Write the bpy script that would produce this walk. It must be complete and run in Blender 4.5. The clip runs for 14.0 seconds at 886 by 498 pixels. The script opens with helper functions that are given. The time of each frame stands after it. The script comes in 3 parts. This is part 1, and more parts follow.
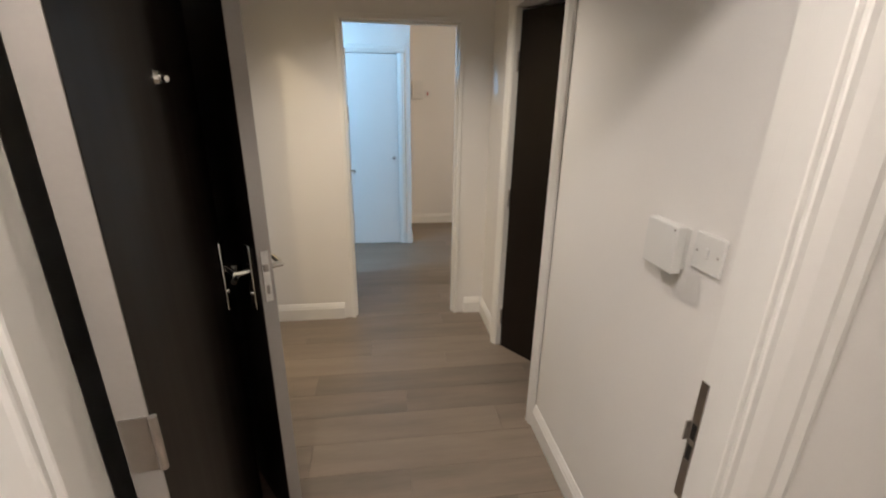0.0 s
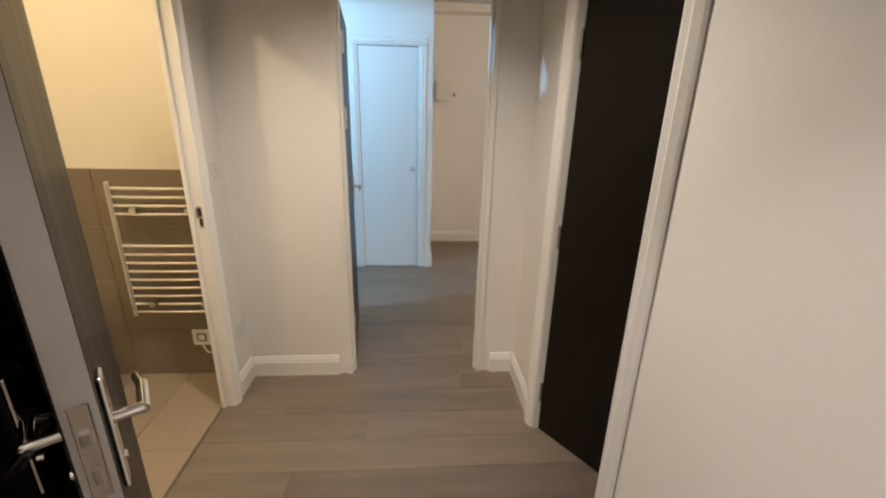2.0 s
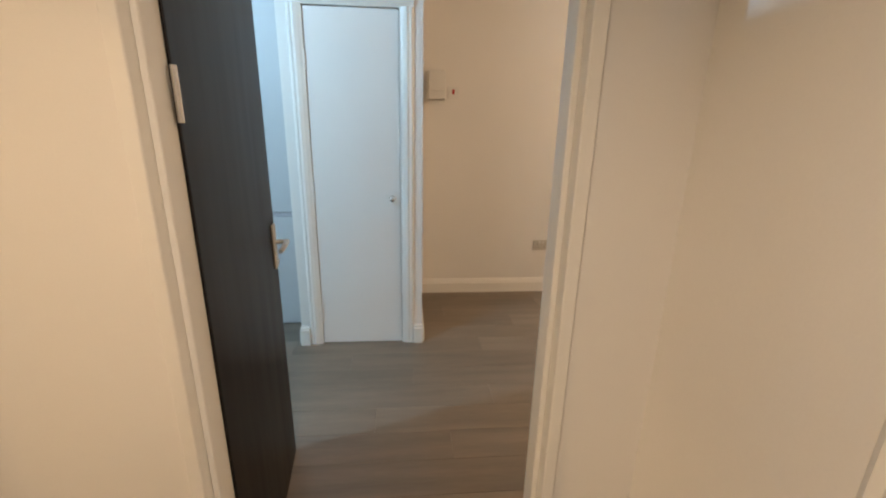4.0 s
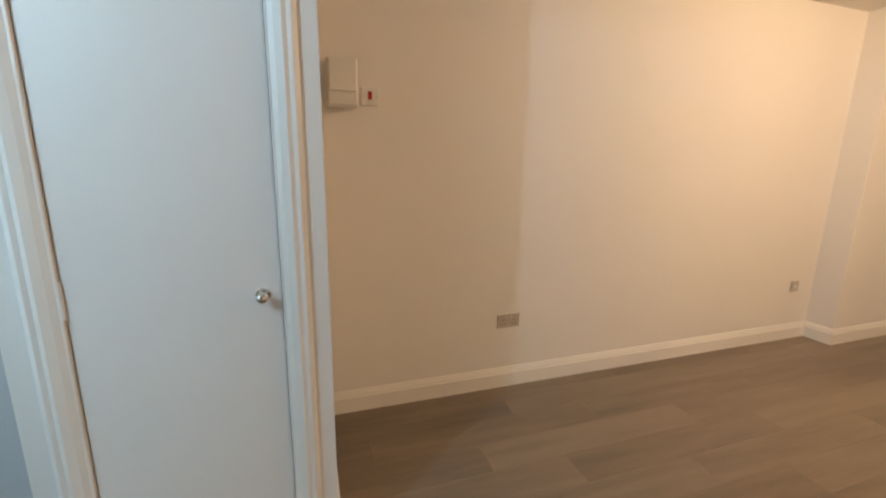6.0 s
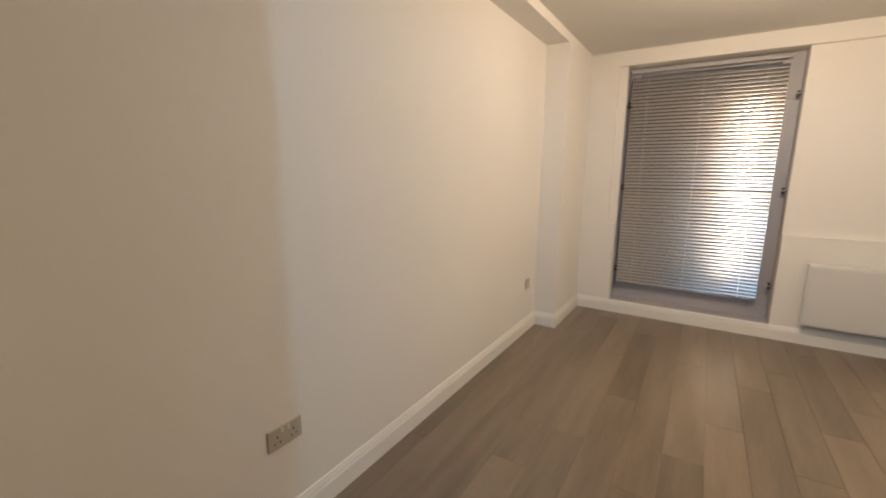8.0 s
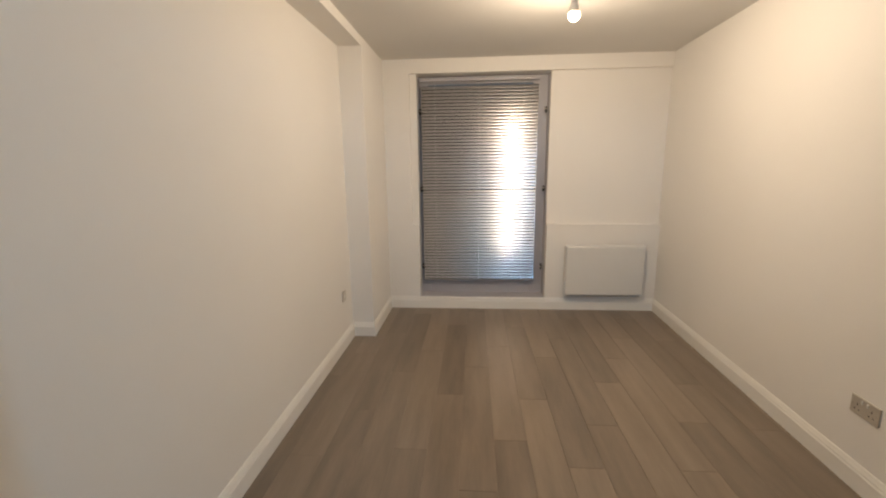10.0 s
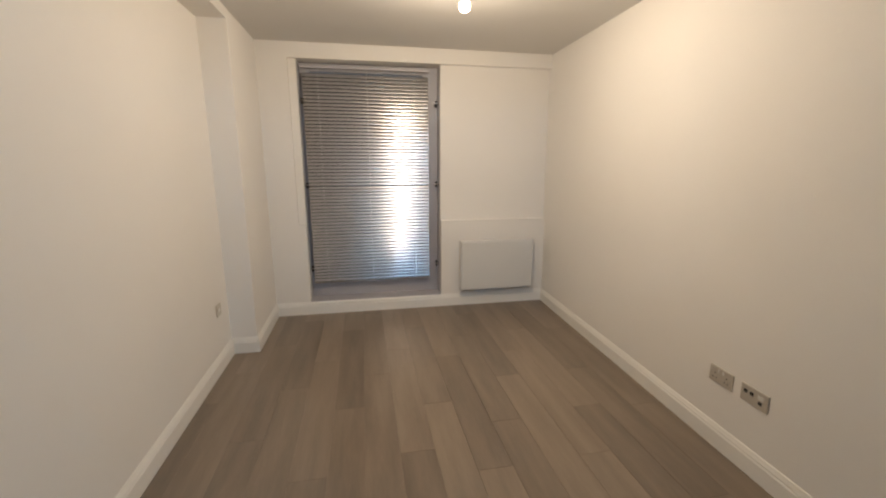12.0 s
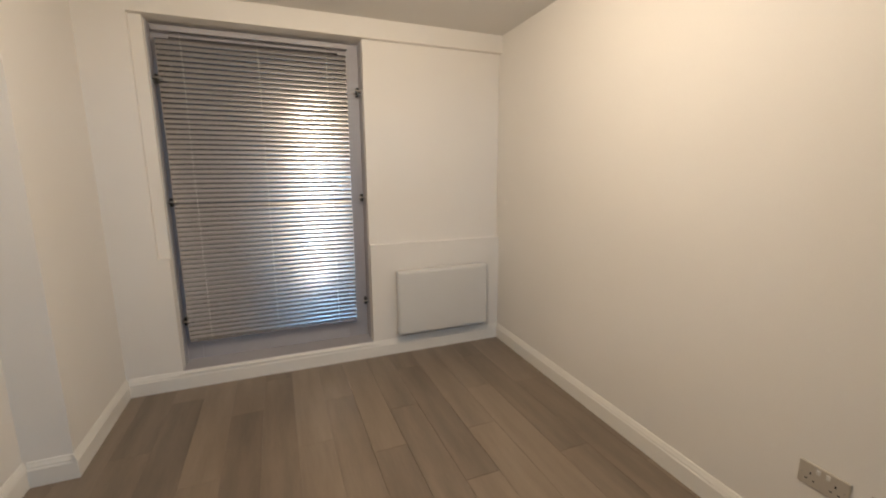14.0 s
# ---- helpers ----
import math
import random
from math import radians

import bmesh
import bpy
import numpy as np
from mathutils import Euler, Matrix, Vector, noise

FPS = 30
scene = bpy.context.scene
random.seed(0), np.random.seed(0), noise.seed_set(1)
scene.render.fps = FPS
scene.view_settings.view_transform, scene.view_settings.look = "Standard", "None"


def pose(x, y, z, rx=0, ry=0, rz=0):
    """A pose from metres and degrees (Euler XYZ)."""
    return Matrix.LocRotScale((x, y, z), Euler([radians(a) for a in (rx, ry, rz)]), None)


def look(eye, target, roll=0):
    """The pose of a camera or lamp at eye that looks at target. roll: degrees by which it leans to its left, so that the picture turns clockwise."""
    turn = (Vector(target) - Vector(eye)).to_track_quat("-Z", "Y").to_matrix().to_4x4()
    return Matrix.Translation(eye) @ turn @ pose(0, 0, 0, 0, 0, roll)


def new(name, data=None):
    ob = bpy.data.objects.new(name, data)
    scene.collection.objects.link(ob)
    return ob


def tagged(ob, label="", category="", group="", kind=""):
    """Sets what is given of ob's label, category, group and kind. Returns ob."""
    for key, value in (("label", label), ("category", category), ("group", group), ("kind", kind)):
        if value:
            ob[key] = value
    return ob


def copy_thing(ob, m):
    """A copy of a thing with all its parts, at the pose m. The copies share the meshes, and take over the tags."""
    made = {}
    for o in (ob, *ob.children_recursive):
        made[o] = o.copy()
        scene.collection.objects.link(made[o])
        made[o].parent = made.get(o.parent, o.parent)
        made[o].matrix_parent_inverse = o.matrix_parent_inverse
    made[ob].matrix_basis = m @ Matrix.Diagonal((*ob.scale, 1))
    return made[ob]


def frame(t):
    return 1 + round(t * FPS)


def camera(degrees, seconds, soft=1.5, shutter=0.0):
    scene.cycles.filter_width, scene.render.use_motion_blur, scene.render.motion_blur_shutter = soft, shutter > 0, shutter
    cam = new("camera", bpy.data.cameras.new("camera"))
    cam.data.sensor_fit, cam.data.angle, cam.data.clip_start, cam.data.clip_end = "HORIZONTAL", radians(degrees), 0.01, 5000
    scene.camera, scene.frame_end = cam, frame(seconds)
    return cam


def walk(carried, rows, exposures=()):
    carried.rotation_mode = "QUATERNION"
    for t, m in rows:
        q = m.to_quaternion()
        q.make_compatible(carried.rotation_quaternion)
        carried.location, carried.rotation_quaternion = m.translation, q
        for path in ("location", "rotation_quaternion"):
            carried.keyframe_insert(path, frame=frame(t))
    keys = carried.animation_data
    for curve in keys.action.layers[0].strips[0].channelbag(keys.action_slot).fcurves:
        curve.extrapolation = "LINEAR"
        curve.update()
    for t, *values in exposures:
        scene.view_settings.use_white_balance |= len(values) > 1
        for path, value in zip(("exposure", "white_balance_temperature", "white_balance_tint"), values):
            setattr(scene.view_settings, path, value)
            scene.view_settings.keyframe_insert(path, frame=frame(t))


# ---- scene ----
cam = camera(93.7, 14.0, soft=2.1)
PATH = [
    (0, (-0.164, 0.003, 1.502), (0.093, 1.879, 0.857), 0.9),
    (0.5, (-0.205, 0.076, 1.499), (0.042, 1.953, 0.854), 0.7),
    (1, (-0.17, 0.211, 1.492), (0.049, 2.092, 0.847), 0.7),
    (1.5, (-0.083, 0.452, 1.516), (0.053, 2.345, 0.885), 1.1),
    (2, (-0.064, 0.709, 1.496), (0.075, 2.601, 0.864), 1.4),
    (2.5, (-0.053, 1.04, 1.507), (0.098, 2.944, 0.914), 1.2),
    (5, (0.026, 2.815, 1.346), (0.242, 4.729, 0.808), 1.5),
    (5.5, (0.021, 3.144, 1.366), (0.46, 5.035, 0.882), 1.0),
    (6, (0.044, 3.395, 1.358), (0.664, 5.251, 0.944), 0.9),
    (6.5, (0.095, 3.656, 1.368), (0.905, 5.455, 1.04), 0.9),
    (7, (0.141, 3.913, 1.375), (1.3, 5.509, 1.044), -0.3),
    (7.5, (0.182, 4.116, 1.438), (1.66, 5.404, 1.04), -0.2),
    (8, (0.291, 4.255, 1.399), (1.956, 5.3, 1.031), 0.4),
    (8.5, (0.385, 4.314, 1.437), (2.147, 5.187, 1.071), 0.3),
    (9, (0.41, 4.355, 1.484), (2.256, 5.025, 1.104), -0.1),
    (11.5, (0.478, 4.466, 1.494), (2.402, 4.101, 1.087), -0.3),
    (12, (0.585, 4.448, 1.485), (2.506, 4.079, 1.071), -0.0),
    (12.5, (0.81, 4.405, 1.501), (2.736, 4.066, 1.081), 0.1),
    (13, (1.032, 4.393, 1.47), (2.957, 4.043, 1.057), 0.1),
    (13.5, (1.321, 4.441, 1.493), (3.224, 3.98, 1.085), -0.1),
    (14, (1.564, 4.329, 1.434), (3.39, 3.597, 1.077), -0.3),
]
EXPOSURES = [(0.0, 0.42, 6400, 12), (1.0, 0.6, 6450, 14), (2.0, 0.5, 6600, 13), (2.7, 0.44, 6900, 13), (5.0, 0.36, 8900, 22), (6.5, 0.24, 9000, 20), (7.0, 0.36, 8700, 18), (8.0, 0.12, 7100, 13), (9.5, 0.04, 6800, 11), (11.5, 0.0, 6550, 10), (14.0, -0.03, 6500, 10)]
walk(cam, [(t, look(e, g, r)) for t, e, g, r in PATH], EXPOSURES)

# ---- world and lights ----
world = bpy.data.worlds.new("world")
scene.world = world
world.use_nodes = True
wn = world.node_tree.nodes
sky = wn.new("ShaderNodeTexSky")
sky.sky_type, sky.sun_disc = "NISHITA", False
sky.sun_elevation, sky.sun_rotation = radians(25), radians(200)
wn["Background"].inputs["Strength"].default_value = 0.06
world.node_tree.links.new(sky.outputs["Color"], wn["Background"].inputs["Color"])


def point_lamp(name, place, watts, colour, radius):
    d = bpy.data.lights.new(name, "POINT")
    d.energy, d.color, d.shadow_soft_size = watts, colour, radius
    ob = new(name, d)
    ob.location = place
    return ob


def spot_lamp(name, place, watts, colour, radius, spread=179, blend=0.12):
    d = bpy.data.lights.new(name, "SPOT")
    d.energy, d.color, d.shadow_soft_size, d.spot_size, d.spot_blend = watts, colour, radius, radians(spread), blend
    ob = new(name, d)
    ob.location = place
    return ob


WARM = (1.0, 0.82, 0.61)
PENDANT = (2.97, 3.872, 2.30)
HALL_FILL, KITCHEN_LIGHT = (-0.25, 1.92), (-1.60, 3.32)
point_lamp("room_lamp", PENDANT, 73, WARM, 0.028)
point_lamp("bath_lamp", (-1.60, 1.75, 2.38), 16, (1.0, 0.80, 0.50), 0.05)
point_lamp("corridor_lamp", (-0.50, -0.03, 2.39), 28, (1.0, 0.93, 0.86), 0.06)
# added fill: an assumed, unseen spot that brightens the hall floor and walls
spot_lamp("hall_fill_lamp", (*HALL_FILL, 2.465), 64, (1.0, 0.90, 0.77), 0.04, 124, 0.9)
spot_lamp("kitchen_lamp", (*KITCHEN_LIGHT, 2.465), 88, (0.29, 0.62, 1.0), 0.03)


# ---- materials ----
def material(name, colour, rough=0.5, metal=0.0, vary=0.06, scale=6.0, grain=0.0, grain_scale=300.0, bump=0.0, stretch=(1, 1, 1), coat=0.0, shuffle=0.0, spec=0.5, uneven=0.16):
    """A surface with broad stains, fine grain and relief; shuffle: the spread of tone from piece to piece."""
    m = bpy.data.materials.new(name)
    m.use_nodes = True
    n, l = m.node_tree.nodes, m.node_tree.links
    b = n["Principled BSDF"]
    tc, mp = n.new("ShaderNodeTexCoord"), n.new("ShaderNodeMapping")
    mp.inputs["Scale"].default_value = stretch
    info = n.new("ShaderNodeObjectInfo")
    off = n.new("ShaderNodeVectorMath")
    off.operation = "MULTIPLY_ADD"
    comb = n.new("ShaderNodeCombineXYZ")
    for k in ("X", "Y", "Z"):
        l.new(info.outputs["Random"], comb.inputs[k])
    l.new(comb.outputs["Vector"], off.inputs[0])
    off.inputs[1].default_value = (31, 17, 7) if shuffle else (0, 0, 0)
    l.new(tc.outputs["Object"], off.inputs[2])
    l.new(off.outputs["Vector"], mp.inputs["Vector"])
    big, fine = n.new("ShaderNodeTexNoise"), n.new("ShaderNodeTexNoise")
    big.inputs["Scale"].default_value, big.inputs["Detail"].default_value = scale, 4
    fine.inputs["Scale"].default_value, fine.inputs["Detail"].default_value = grain_scale, 3
    for t in (big, fine):
        l.new(mp.outputs["Vector"], t.inputs["Vector"])

    def math_node(op, a, b2, c=0.0):
        q = n.new("ShaderNodeMath")
        q.operation = op
        for i, v in enumerate((a, b2, c)):
            if isinstance(v, (int, float)):
                q.inputs[i].default_value = v
            else:
                l.new(v, q.inputs[i])
        return q.outputs[0]

    tone = math_node("MULTIPLY_ADD", big.outputs["Fac"], 2 * vary, 1 - vary)
    tone = math_node("MULTIPLY_ADD", math_node("SUBTRACT", fine.outputs["Fac"], 0.5), 2 * grain, tone)
    if shuffle:
        tone = math_node("MULTIPLY_ADD", math_node("SUBTRACT", info.outputs["Random"], 0.5), 2 * shuffle, tone)
    mul = n.new("ShaderNodeVectorMath")
    mul.operation = "SCALE"
    mul.inputs[0].default_value = colour
    l.new(tone, mul.inputs["Scale"])
    l.new(mul.outputs["Vector"], b.inputs["Base Color"])
    l.new(math_node("MULTIPLY_ADD", big.outputs["Fac"], uneven, rough - uneven / 2), b.inputs["Roughness"])
    b.inputs["Metallic"].default_value = metal
    b.inputs["Specular IOR Level"].default_value = spec
    b.inputs["Coat Weight"].default_value = coat
    if bump:
        bn = n.new("ShaderNodeBump")
        bn.inputs["Strength"].default_value, bn.inputs["Distance"].default_value = bump, 0.002
        l.new(fine.outputs["Fac"], bn.inputs["Height"])
        l.new(bn.outputs["Normal"], b.inputs["Normal"])
    return m


def glowing(name, colour, strength):
    m = bpy.data.materials.new(name)
    m.use_nodes = True
    b = m.node_tree.nodes["Principled BSDF"]
    b.inputs["Emission Color"].default_value, b.inputs["Emission Strength"].default_value = (*colour, 1), strength
    return m


def clear_glass(name):
    m = bpy.data.materials.new(name)
    m.use_nodes = True
    b = m.node_tree.nodes["Principled BSDF"]
    b.inputs["Transmission Weight"].default_value, b.inputs["Roughness"].default_value, b.inputs["IOR"].default_value = 1.0, 0.0, 1.45
    return m


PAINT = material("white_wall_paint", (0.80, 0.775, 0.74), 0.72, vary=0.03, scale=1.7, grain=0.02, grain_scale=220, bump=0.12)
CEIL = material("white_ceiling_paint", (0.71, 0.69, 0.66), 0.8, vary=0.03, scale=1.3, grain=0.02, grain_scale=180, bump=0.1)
GLOSS = material("white_gloss_woodwork", (0.82, 0.80, 0.76), 0.36, vary=0.03, scale=4, grain=0.01, grain_scale=90, bump=0.05)
CREAM = material("cream_bathroom_paint", (0.80, 0.75, 0.64), 0.6, vary=0.03, scale=2, bump=0.1)
PLANK = material("grey_oak_vinyl", (0.210, 0.165, 0.127), 0.36, vary=0.42, scale=2.6, grain=0.10, grain_scale=26, bump=0.12, stretch=(0.55, 4.5, 4.5), shuffle=0.17)
SUBFLOOR = material("dark_joint", (0.13, 0.11, 0.09), 0.8)
DARK = material("dark_wenge_laminate", (0.010, 0.0068, 0.005), 0.40, vary=0.2, scale=3, grain=0.1, grain_scale=40, stretch=(5, 5, 0.5), spec=0.2)
EDGE = material("grey_door_edging", (0.36, 0.33, 0.30), 0.5, vary=0.06, scale=5, grain=0.04, grain_scale=120)
LEAF = material("white_satin_door_paint", (0.80, 0.79, 0.77), 0.42, vary=0.03, scale=2.5, grain=0.01, grain_scale=120, bump=0.05)
CHROME = material("polished_chrome", (0.78, 0.77, 0.75), 0.14, 1.0, vary=0.05, scale=30)
STEEL = material("brushed_steel", (0.50, 0.47, 0.44), 0.34, 1.0, vary=0.12, scale=40)
SLAT = material("silver_aluminium_slat", (0.52, 0.515, 0.53), 0.21, 0.95, vary=0.02, scale=0.4, uneven=0.02)
FRAME = material("grey_aluminium_frame", (0.42, 0.41, 0.44), 0.42, vary=0.05, scale=8)
BLACK = material("black_plastic", (0.02, 0.02, 0.02), 0.4)
PLASTIC = material("white_plastic", (0.74, 0.73, 0.70), 0.32, vary=0.02, scale=12)
BRUSHED = material("satin_steel_plate", (0.60, 0.56, 0.50), 0.42, 0.45, vary=0.05, scale=20)
RED = material("red_rocker", (0.45, 0.01, 0.015), 0.3)
UNIT = material("pale_grey_matt_cabinet", (0.52, 0.53, 0.54), 0.45, vary=0.02, scale=3)
TILE = material("taupe_porcelain", (0.21, 0.165, 0.115), 0.36, vary=0.12, scale=5, grain=0.06, grain_scale=70, shuffle=0.05)
GROUT = material("taupe_grout", (0.16, 0.125, 0.09), 0.8)
CERAMIC = material("white_ceramic", (0.82, 0.80, 0.76), 0.1, vary=0.01)
HEATER = material("white_heater_enamel", (0.68, 0.675, 0.66), 0.36, vary=0.02, scale=4)
BULB = glowing("lit_lamp", (1.0, 0.78, 0.5), 28)
COOL_BULB = glowing("lit_cool_lamp", (0.55, 0.8, 1.0), 28)
GLASS = clear_glass("window_glass")
RUBBER = material("dark_rubber", (0.03, 0.028, 0.026), 0.7)


# ---- mesh tools ----
def box(bm, a, b):
    vs = [bm.verts.new((x, y, z)) for x in (a[0], b[0]) for y in (a[1], b[1]) for z in (a[2], b[2])]
    for f in ((0, 1, 3, 2), (4, 6, 7, 5), (0, 4, 5, 1), (2, 3, 7, 6), (0, 2, 6, 4), (1, 5, 7, 3)):
        bm.faces.new([vs[i] for i in f])


def rod(bm, a, b, r, sides=12, r2=None):
    a, b = Vector(a), Vector(b)
    q = (b - a).to_track_quat("Z", "Y").to_matrix().to_4x4()
    bmesh.ops.create_cone(bm, cap_ends=True, segments=sides, radius1=r, radius2=r if r2 is None else r2, depth=(b - a).length,
                          matrix=Matrix.Translation((a + b) / 2) @ q)


def finish(bm, name, mat, parent=None, bevel=0.0, smooth=False, segments=2):
    me = bpy.data.meshes.new(name)
    bmesh.ops.recalc_face_normals(bm, faces=bm.faces)
    if bevel:
        bmesh.ops.bevel(bm, geom=list(bm.edges), offset=bevel, segments=segments, affect="EDGES", clamp_overlap=True, profile=0.5)
    bm.to_mesh(me)
    bm.free()
    me.materials.append(mat)
    if smooth:
        for p in me.polygons:
            p.use_smooth = True
        me.set_sharp_from_angle(angle=radians(40))
    ob = new(name, me)
    if parent:
        ob.parent = parent
    return ob


def solid(name, mat, pieces, parent=None, bevel=0.0, segments=2):
    bm = bmesh.new()
    for a, b in pieces:
        box(bm, a, b)
    return finish(bm, name, mat, parent, bevel, segments=segments)


def swept(name, mat, profile, start, end, outward, parent=None):
    """A moulding: profile of (outward, up) pairs, swept from start to end."""
    s, e, o = Vector(start), Vector(end), Vector(outward)
    along = (e - s).normalized()
    up = Vector((0, 0, 1)) if abs(along.z) < 0.5 else o.cross(along).normalized()
    bm = bmesh.new()
    rings = [[bm.verts.new(p + o * u + up * v) for u, v in profile] for p in (s, e)]
    k = len(profile)
    for i in range(k):
        bm.faces.new((rings[0][i], rings[0][(i + 1) % k], rings[1][(i + 1) % k], rings[1][i]))
    bm.faces.new(rings[0])
    bm.faces.new(rings[1][::-1])
    return finish(bm, name, mat, parent)


def empty(name, m):
    ob = new(name)
    ob.matrix_world = m
    return ob


def structure(ob, label, category):
    return tagged(ob, label, category, kind="structure")


# ---- the shell ----
CEILING = 2.50
XW, YF, YR = 4.65, 5.50, 2.60


def wall(name, pieces, mat=PAINT, label="plain white painted plaster wall"):
    return structure(solid(name, mat, pieces), label, "wall")


T = CEILING
wall("wall_front", [((-1.1, .47, 0), (-.63, .55, T)), ((.405, .47, 0), (.53, .55, T)), ((-.63, .47, 2.06), (.405, .55, T))])
wall("wall_hall_right", [((.53, .47, 0), (.64, 1.66, T)), ((.53, 2.38, 0), (.64, 2.95, T)), ((.53, 1.66, 2.02), (.64, 2.38, T))])
wall("wall_store", [((1.40, 1.20, 0), (1.50, YR - .12, T)), ((.64, 1.10, 0), (1.50, 1.20, T))], label="plain painted wall inside the hall store cupboard")
wall("wall_hall_left", [((-1.055, .47, 0), (-1.0, 1.82, T)), ((-1.055, 2.60, 0), (-1.0, 2.95, T)), ((-1.055, 1.82, 2.03), (-1.0, 2.60, T))])
wall("wall_hall_end", [((-1.0, 2.85, 0), (-.45, 2.95, T)), ((.335, 2.85, 0), (.53, 2.95, T)), ((-.45, 2.85, 2.025), (.335, 2.95, T))])
wall("wall_bathroom_far", [((-2.3, 2.885, 0), (-1.055, 2.95, T))], CREAM, "cream painted bathroom wall above brown tiles")
wall("wall_bathroom_left", [((-2.3, .9, 0), (-2.2, 2.885, T))], CREAM, "cream painted bathroom wall")
wall("wall_bathroom_near", [((-2.2, .9, 0), (-1.055, 1.0, T))], CREAM, "cream painted bathroom wall")
wall("wall_kitchen_left", [((-2.5, 2.95, 0), (-2.4, 5.5, T))])
wall("wall_kitchen_near", [((-2.5, 2.85, 0), (-2.3, 2.95, T))])
wall("wall_far", [((-2.5, YF, 0), (5.0, YF + .12, T))])
# the right-hand wall stands slightly out of square
SKEW = -.033


def right_wall(x):
    return YR - .022 + SKEW * (x - XW)


slanted = wall("wall_right", [((.64, YR - .12, 0), (5.0, YR, T))])
for v in slanted.data.vertices:
    v.co.y += right_wall(v.co.x) - YR
wall("wall_window", [((XW, YR - .04, 0), (5.0, 3.685, .90)), ((XW, 4.99, 0), (5.0, YF, .90)), ((XW, 3.685, 0), (5.0, 4.99, .12)),
                     ((XW + .045, YR - .04, .90), (5.0, 3.685, 2.37)), ((XW + .045, 4.99, .90), (5.0, 5.055, 2.37)),
                     ((XW, 5.055, .90), (5.0, YF, 2.37)), ((XW, YR - .04, 2.37), (5.0, YF, T))],
     label="white painted window wall with shallow recessed panels")
wall("wall_pilaster", [((3.877, 5.31, 0), (XW, YF, T))], label="white painted square corner pilaster")
structure(solid("beam", PAINT, [((.105, 5.31, 2.43), (3.877, YF, T))]), "white boxed beam along the top of the wall", "beam")
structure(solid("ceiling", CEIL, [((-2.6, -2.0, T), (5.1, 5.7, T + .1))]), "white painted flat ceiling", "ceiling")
wall("wall_corridor_left", [((-1.25, -2.0, 0), (-1.1, .55, T))])
wall("wall_corridor_right", [((1.0, -2.0, 0), (1.15, .55, T)), ((.64, .47, 0), (1.0, .55, T))])
wall("wall_corridor_back", [((-1.1, -2.0, 0), (1.0, -1.9, T))])
# built-in cupboard
CY = 4.635
wall("wall_cupboard", [((-.686, CY, 0), (-.57, CY + .09, T)), ((-.01, CY, 0), (.10, CY + .09, T)), ((-.57, CY, 2.03), (-.01, CY + .09, T)),
                       ((.0, CY + .09, 0), (.10, YF, T)), ((-.686, CY + .09, 0), (-.60, YF, T))], label="white painted walls of the built-in cupboard")

# ---- skirting and architraves ----
SKIRT = ((0, 0), (.016, 0), (.016, .085), (.012, .094), (.012, .100), (.007, .112), (.004, .122), (0, .125))


def skirting(start, end, outward):
    structure(swept("baseboard", GLOSS, SKIRT, (*start, .004), (*end, .004), (*outward, 0)), "white gloss moulded skirting board", "skirting")


for s, e, o in (((.12, YF), (3.877, YF), (0, -1)), ((3.877, YF - .016), (3.877, 5.31), (-1, 0)), ((3.861, 5.31), (XW, 5.31), (0, -1)),
                ((XW, 5.294), (XW, YR - .02), (-1, 0)), ((.64, right_wall(.64)), (XW - .016, right_wall(XW)), (0, 1)), ((.10, YF - .016), (.10, CY), (1, 0)),
                ((.53, .55), (.53, 1.614), (-1, 0)), ((.53, 2.44), (.53, 2.85), (-1, 0)), ((.39, 2.85), (.514, 2.85), (0, -1)), ((-.984, 2.85), (-.50, 2.85), (0, -1)),
                ((-1.0, 2.66), (-1.0, 2.85), (1, 0)), ((-1.0, .56), (-1.0, 1.76), (1, 0)), ((-.686, CY), (-.686, 4.92), (-1, 0)),
                ((.64, right_wall(.64) + .016), (.64, 2.95), (1, 0)), ((.39, 2.95), (.64, 2.95), (0, 1))):
    skirting(s, e, o)

ARCH = ((0, 0), (0, .062), (.008, .062), (.017, .050), (.014, .040), (.019, .030), (.013, .012), (.006, 0))


def architrave(name, lo, hi, height, plane, axis, sign, lining=0.0, mat=GLOSS, width=.062, deep=1.0):
    """Casing round an opening in a wall. axis: the way the wall runs; the casing stands on the wall's face and points to sign."""
    root = empty(name, Matrix.Identity(4))
    k = width / .062

    def place(u, z, d=0.0):
        return (u, plane + sign * d * deep, z) if axis == "x" else (plane + sign * d * deep, u, z)

    def moulding(u, side):
        bm = bmesh.new()
        rings = [[bm.verts.new(place(u + side * v * k, z, d)) for d, v in ARCH] for z in (0.004, height)]
        n = len(ARCH)
        for i in range(n):
            bm.faces.new((rings[0][i], rings[0][(i + 1) % n], rings[1][(i + 1) % n], rings[1][i]))
        bm.faces.new(rings[0])
        bm.faces.new(rings[1][::-1])
        finish(bm, "upright", mat, root)

    moulding(lo, -1)
    moulding(hi, 1)
    bm = bmesh.new()
    rings = [[bm.verts.new(place(u, height + v * k, d)) for d, v in ARCH] for u in (lo - width, hi + width)]
    n = len(ARCH)
    for i in range(n):
        bm.faces.new((rings[0][i], rings[0][(i + 1) % n], rings[1][(i + 1) % n], rings[1][i]))
    bm.faces.new(rings[0])
    bm.faces.new(rings[1][::-1])
    finish(bm, "head", mat, root)
    return structure(root, "white gloss moulded door casing", "architrave")


